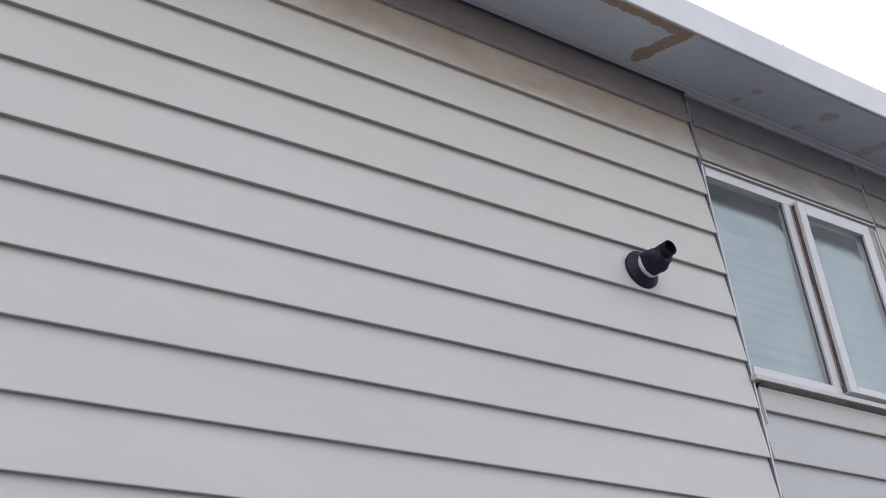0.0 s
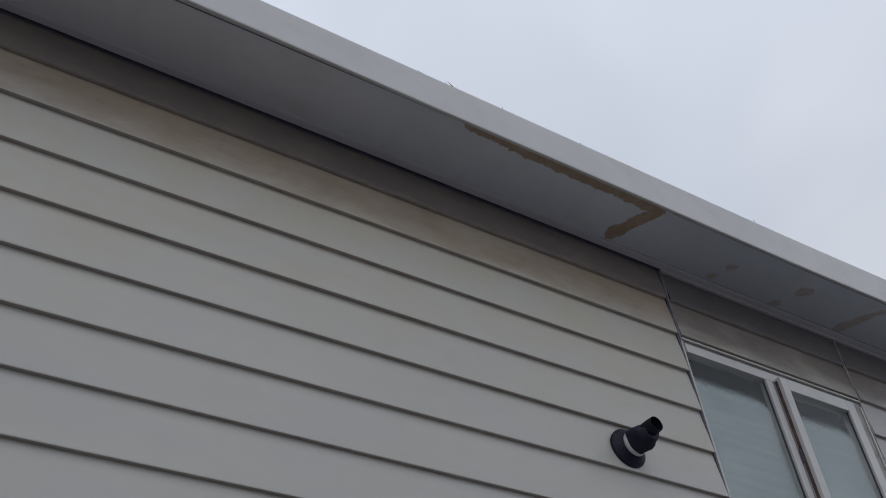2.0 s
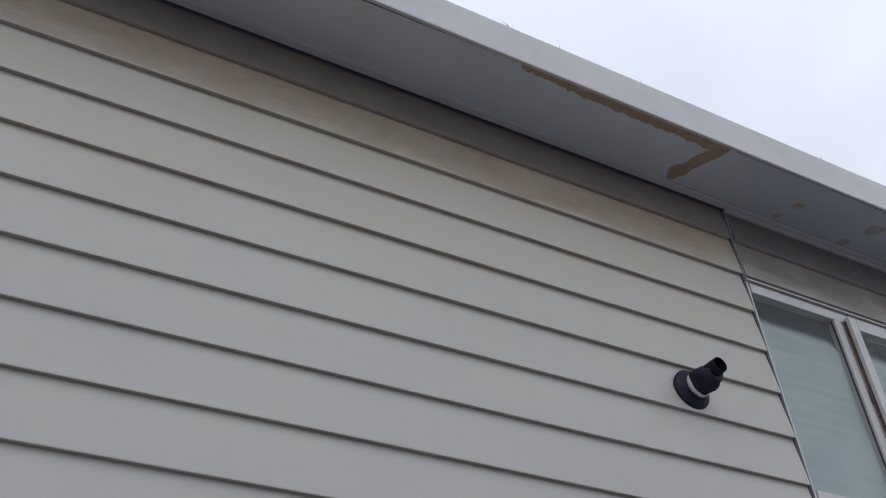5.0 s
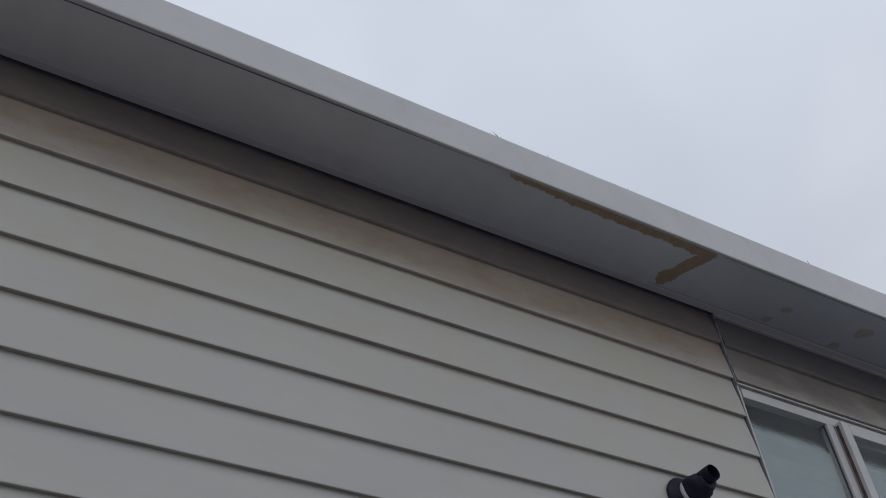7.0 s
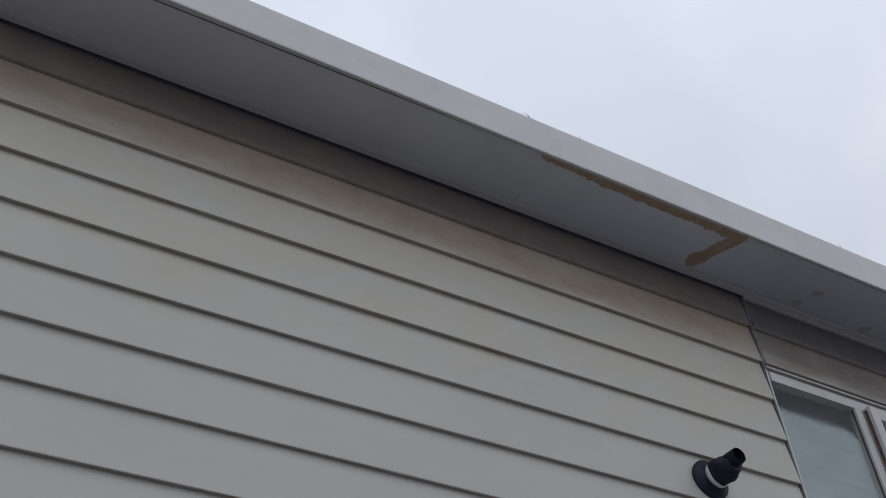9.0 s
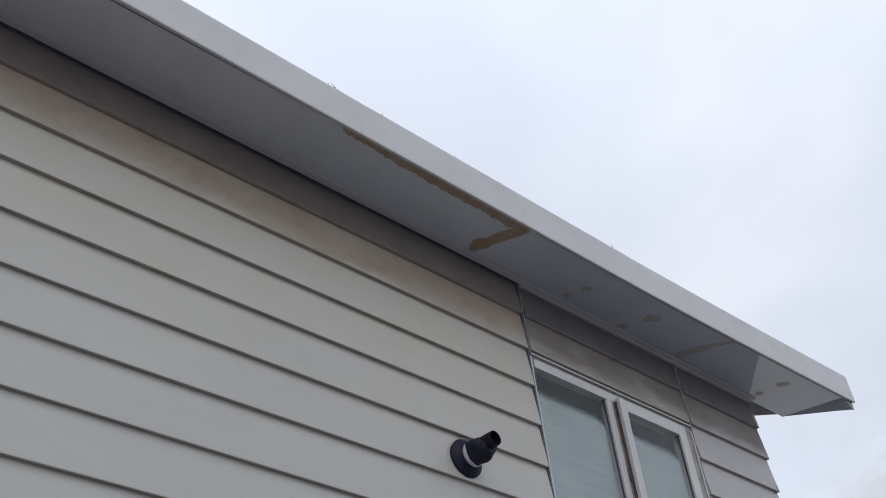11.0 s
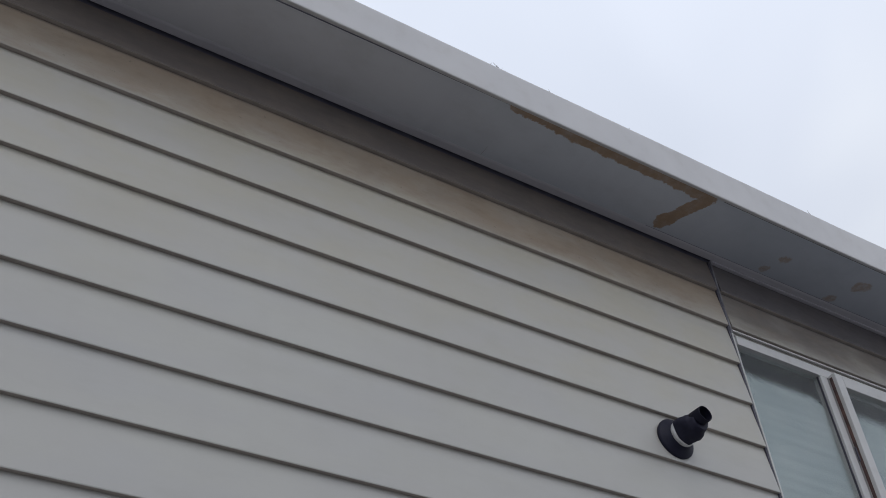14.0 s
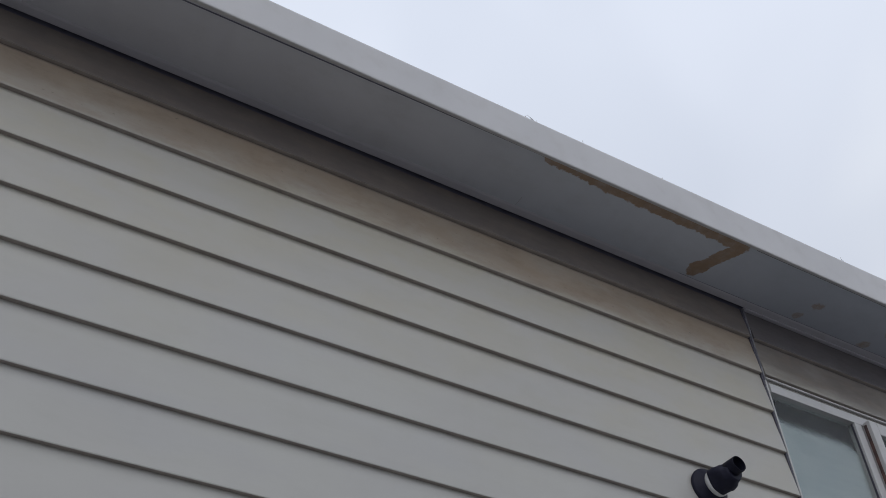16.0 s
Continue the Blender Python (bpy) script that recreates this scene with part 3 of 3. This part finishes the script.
sash = part("sash", box(0.520, 0.565, -0.034, 0.012, Z - 0.935, Z - 0.066, 0.003), M_WHITE, window, "white opening sash standing proud of the frame")
part("stile", box(0.9355, 0.990, -0.034, 0.012, Z - 0.935, Z - 0.066, 0.003), M_WHITE, sash)
part("top_rail", box(0.565, 0.9355, -0.034, 0.012, Z - 0.124, Z - 0.066, 0.003), M_WHITE, sash)
part("lower_rail", box(0.565, 0.9355, -0.034, 0.012, Z - 0.935, Z - 0.905, 0.003), M_WHITE, sash)
part("pane", box(0.561, 0.9395, -0.016, -0.012, Z - 0.910, Z - 0.116), M_GLASS, sash, "rippled obscure glass pane").visible_shadow = False
part("gasket", box(0.932, 0.9355, -0.024, -0.0165, Z - 0.905, Z - 0.124), M_GAP, sash)
part("edge_strip", box(0.518, 0.520, -0.018, -0.0045, Z - 0.928, Z - 0.080), M_RED, sash, "red-brown bare primer on the sash edge")
# red-brown taken almost to black for the shadow beside the sash
part("rebate", box(0.5072, 0.5198, 0.006, 0.034, Z - 0.908, Z - 0.078), M_REBATE, window, "red-brown rebate beside the sash, shade in its colour")
part("hinge", box(0.508, 0.5175, -0.016, -0.0045, Z - 0.930, Z - 0.905, 0.002), M_GAP, sash, "small dark metal hinge")
part("stay", box(0.511, 0.5175, -0.012, -0.0045, Z - 0.46, Z - 0.40, 0.002), M_GAP, sash, "dark metal window stay")

sill_profile = [(0.02, Z - 0.9505), (-0.027, Z - 0.9535), (-0.030, Z - 0.9545), (-0.030, Z - 0.9725), (-0.027, Z - 0.974), (0.02, Z - 0.972)]
part("window_sill", extrude_x(sill_profile, [-0.004, 1.112]), M_SILL, window, "white painted sill with a square front")
# brown strip whose colour also holds the shade below the sill
part("sill_underside", extrude_x([(0.012, Z - 0.972), (-0.0235, Z - 0.9735), (-0.0235, Z - 0.977), (-0.011, Z - 0.984), (0.012, Z - 0.990)], [0.03, 1.090]), M_SILL_SHADE, window,
     "brown dirty timber under the sill, its shade painted in")

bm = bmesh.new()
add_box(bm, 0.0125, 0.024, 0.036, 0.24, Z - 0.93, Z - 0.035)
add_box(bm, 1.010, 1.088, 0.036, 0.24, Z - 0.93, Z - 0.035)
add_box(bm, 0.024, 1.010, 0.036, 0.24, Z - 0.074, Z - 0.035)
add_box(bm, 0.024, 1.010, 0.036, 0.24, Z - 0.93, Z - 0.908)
part("reveal", bm, M_INNER_SHADE, window, "near-black lining inside the window, shade in its colour")


def pane_cloth(x_l, x_r, y_b, z_low, z_top, z_head):
    """A cloth added behind a pane for its tone, under a near-black strip."""
    xs, n = spaced(x_l, x_r, 0.006), 90
    bm = bmesh.new()
    sheets = []
    for back in (0.0, 0.002):
        cols = []
        for x in xs:
            top = z_top + 0.008 * noise.noise((x * 40, z_top, 0)) + 0.004 * noise.noise((x * 120, z_top, 3))
            col = []
            for r in range(n + 1):
                z = z_low + (top - z_low) * r / n
                sag = 0.0020 * noise.noise((x * 1.3, z_top, z * 34)) + 0.0025 * noise.noise((x * 2, 0, z * 9))
                away = 0.060 * max(0.0, 1 - (top - z) / 0.10) ** 1.6  # leans back at the top so that the pane darkens there
                col.append(bm.verts.new((x, y_b + back + sag + 0.0035 + away, z)))
            cols.append(col)
        sheets.append(cols)
    a, b = sheets
    for c in range(len(xs) - 1):
        for r in range(n):
            bm.faces.new((a[c][r], a[c + 1][r], a[c + 1][r + 1], a[c][r + 1]))
            bm.faces.new((b[c][r + 1], b[c + 1][r + 1], b[c + 1][r], b[c][r]))
        bm.faces.new((a[c][n], a[c + 1][n], b[c + 1][n], b[c][n]))
        bm.faces.new((a[c + 1][0], a[c][0], b[c][0], b[c + 1][0]))
    for r in range(n):
        bm.faces.new((a[0][r + 1], b[0][r + 1], b[0][r], a[0][r]))
        bm.faces.new((a[-1][r], b[-1][r], b[-1][r + 1], a[-1][r + 1]))
    ob = tagged(part("blind", bm, M_PANE_CLOTH), "pale green-grey cloth added behind the glass for its tone", "blind", "blinds in the window")
    # added strip that makes the dark band along the top of the pane
    part("top_band", box(x_l, x_r, y_b + 0.073, y_b + 0.085, z_top - 0.03, z_head, 0.001), M_INNER_SHADE, ob, "near-black strip added for the dark top of the pane")
    return ob


# cloths added to give the obscure glass its brightness
pane_cloth(0.0240, 0.4665, 0.0300, Z - 0.9075, Z - 0.115, Z - 0.0785)
pane_cloth(0.5655, 0.9350, 0.0030, Z - 0.9045, Z - 0.155, Z - 0.1245)

# ---- vent pipe through the wall ----
vc = (-0.454, -0.004, Z - 0.635)
vent = new("vent_pipe")
tagged(vent, "black rubber-booted vent pipe standing out of the wall", "vent pipe")
part("flange", lathe([(-0.012, 0.066), (0.005, 0.0725), (0.010, 0.0725), (0.014, 0.069), (0.024, 0.054), (0.035, 0.0465), (0.040, 0.044)], vc), M_RUBBER, vent, "round black rubber wall flange")
part("collar", lathe([(0.034, 0.040), (0.036, 0.0455), (0.047, 0.0460), (0.051, 0.0448), (0.052, 0.040)], vc), M_RING, vent, "white sealant ring")
bm = lathe([(0.049, 0.041), (0.053, 0.0450), (0.060, 0.0462), (0.066, 0.0450), (0.073, 0.0452), (0.079, 0.0430), (0.086, 0.0432),
            (0.092, 0.0405), (0.101, 0.0400), (0.106, 0.0375), (0.110, 0.0345), (0.118, 0.0325), (0.127, 0.0285)], vc)
for v in bm.verts:  # soft rubber, cut by hand
    v.co += Vector((v.co.x - vc[0], 0, v.co.z - vc[2])) * (0.22 * noise.noise(v.co * 26.0) + 0.05 * noise.noise(v.co * 70.0))
part("boot", bm, M_RUBBER, vent, "stepped black rubber boot")
neck = (vc[0], vc[1], vc[2] + 0.012)
bm = lathe([(0.108, 0.0290), (0.130, 0.0285), (0.152, 0.0275), (0.1545, 0.0268), (0.1545, 0.0256), (0.152, 0.0252), (0.108, 0.0250)], neck)
part("pipe", bm, M_PIPE, vent, "open black plastic pipe end")

# ---- weeds growing along the gutter edge ----
def weed(x, stalks):
    plant = new("weed")
    plant.location = (x, -0.297, Z_TOP - 0.004)
    tagged(plant, "tiny dry weed sprouting from the gutter edge", "weed", "weeds on the gutter")
    for dx, h, lean, bend in stalks:
        bm = bmesh.new()
        last = None
        for i in range(5):
            s = i / 4
            c = Vector((dx + lean * h * s + bend * h * s * s, 0, h * s))
            w = 0.0015 * (1 - 0.7 * s)
            ring = [bm.verts.new(c + Vector((w * math.cos(t), w * math.sin(t), 0))) for t in (0.3, 2.4, 4.5)]
            if last:
                for j in range(3):
                    bm.faces.new((last[j], last[(j + 1) % 3], ring[(j + 1) % 3], ring[j]))
            else:
                bm.faces.new(ring[::-1])
            last = ring
        bm.faces.new(last)
        part("stalk", bm, M_WEED, plant)
    return plant


weed(-1.351, [(0, 0.012, 0.2, 0.3), (0.004, 0.010, 0.9, 0.1), (-0.003, 0.009, -0.4, 0)])
weed(-1.240, [(0, 0.018, -0.1, 0.4), (0.004, 0.010, 0.5, 0.2)])
weed(-1.205, [(0, 0.024, -0.7, -0.3), (0.005, 0.018, -0.5, -0.4), (0.008, 0.016, 0.2, 0.3)])
weed(-0.985, [(0, 0.020, 0.1, -0.2), (0.003, 0.009, 0.4, 0.1)])
weed(-0.617, [(0, 0.018, 0.3, 0.2), (0.004, 0.012, -0.3, 0.1)])
weed(0.348, [(0, 0.026, -0.15, -0.1), (0.003, 0.012, 0.3, 0.1)])

# ---- weatherboards: each board a piece of the wall, lapped over the one below ----
COVER = 0.18
BUTT = [(0.012, 0.0012), (-0.0074, 0.0), (-0.0084, 0.0004), (-0.0092, 0.0016), (-0.0096, 0.0035)]
BOARD = BUTT + [(0.0055, 0.178), (0.0065, 0.192), (0.018, 0.192)]
BOARD_SILL = BUTT + [(-0.0010, 0.100), (0.018, 0.100)]
BOARD_TOP = BUTT + [(0.0045, 0.1500), (0.018, 0.1500)]


def weatherboard(x0, x1, k, under_sill=False):
    """One board with its lower edge k courses below the window head."""
    z0 = Z - COVER * k
    shape = BOARD_TOP if k == -1 else BOARD_SILL if under_sill else BOARD
    prof = [(y, z + z0) for y, z in shape]
    seed = k * 3.7 + x0
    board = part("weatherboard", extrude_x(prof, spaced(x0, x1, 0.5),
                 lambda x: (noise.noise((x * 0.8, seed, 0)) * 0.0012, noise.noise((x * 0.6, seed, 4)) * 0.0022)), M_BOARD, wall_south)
    # downward faces: dusty brown, darkened to hold the shade of each lap
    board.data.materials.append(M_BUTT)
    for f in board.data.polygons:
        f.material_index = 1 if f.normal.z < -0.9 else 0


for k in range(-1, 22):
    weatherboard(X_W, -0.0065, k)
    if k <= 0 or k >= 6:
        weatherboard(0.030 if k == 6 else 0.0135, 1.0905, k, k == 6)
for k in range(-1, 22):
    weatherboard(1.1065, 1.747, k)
    # folded metal soaker over each corner
    z0 = Z - COVER * k
    bm = bmesh.new()
    add_box(bm, 1.727, 1.750, -0.0105, 0.012, z0 - 0.001, z0 + 0.085, 0.001)
    for v in bm.verts:
        v.co.y += (v.co.z - z0) * 0.1
    part("corner_soaker", bm, M_GRUBBY_SHADE, wall_south)
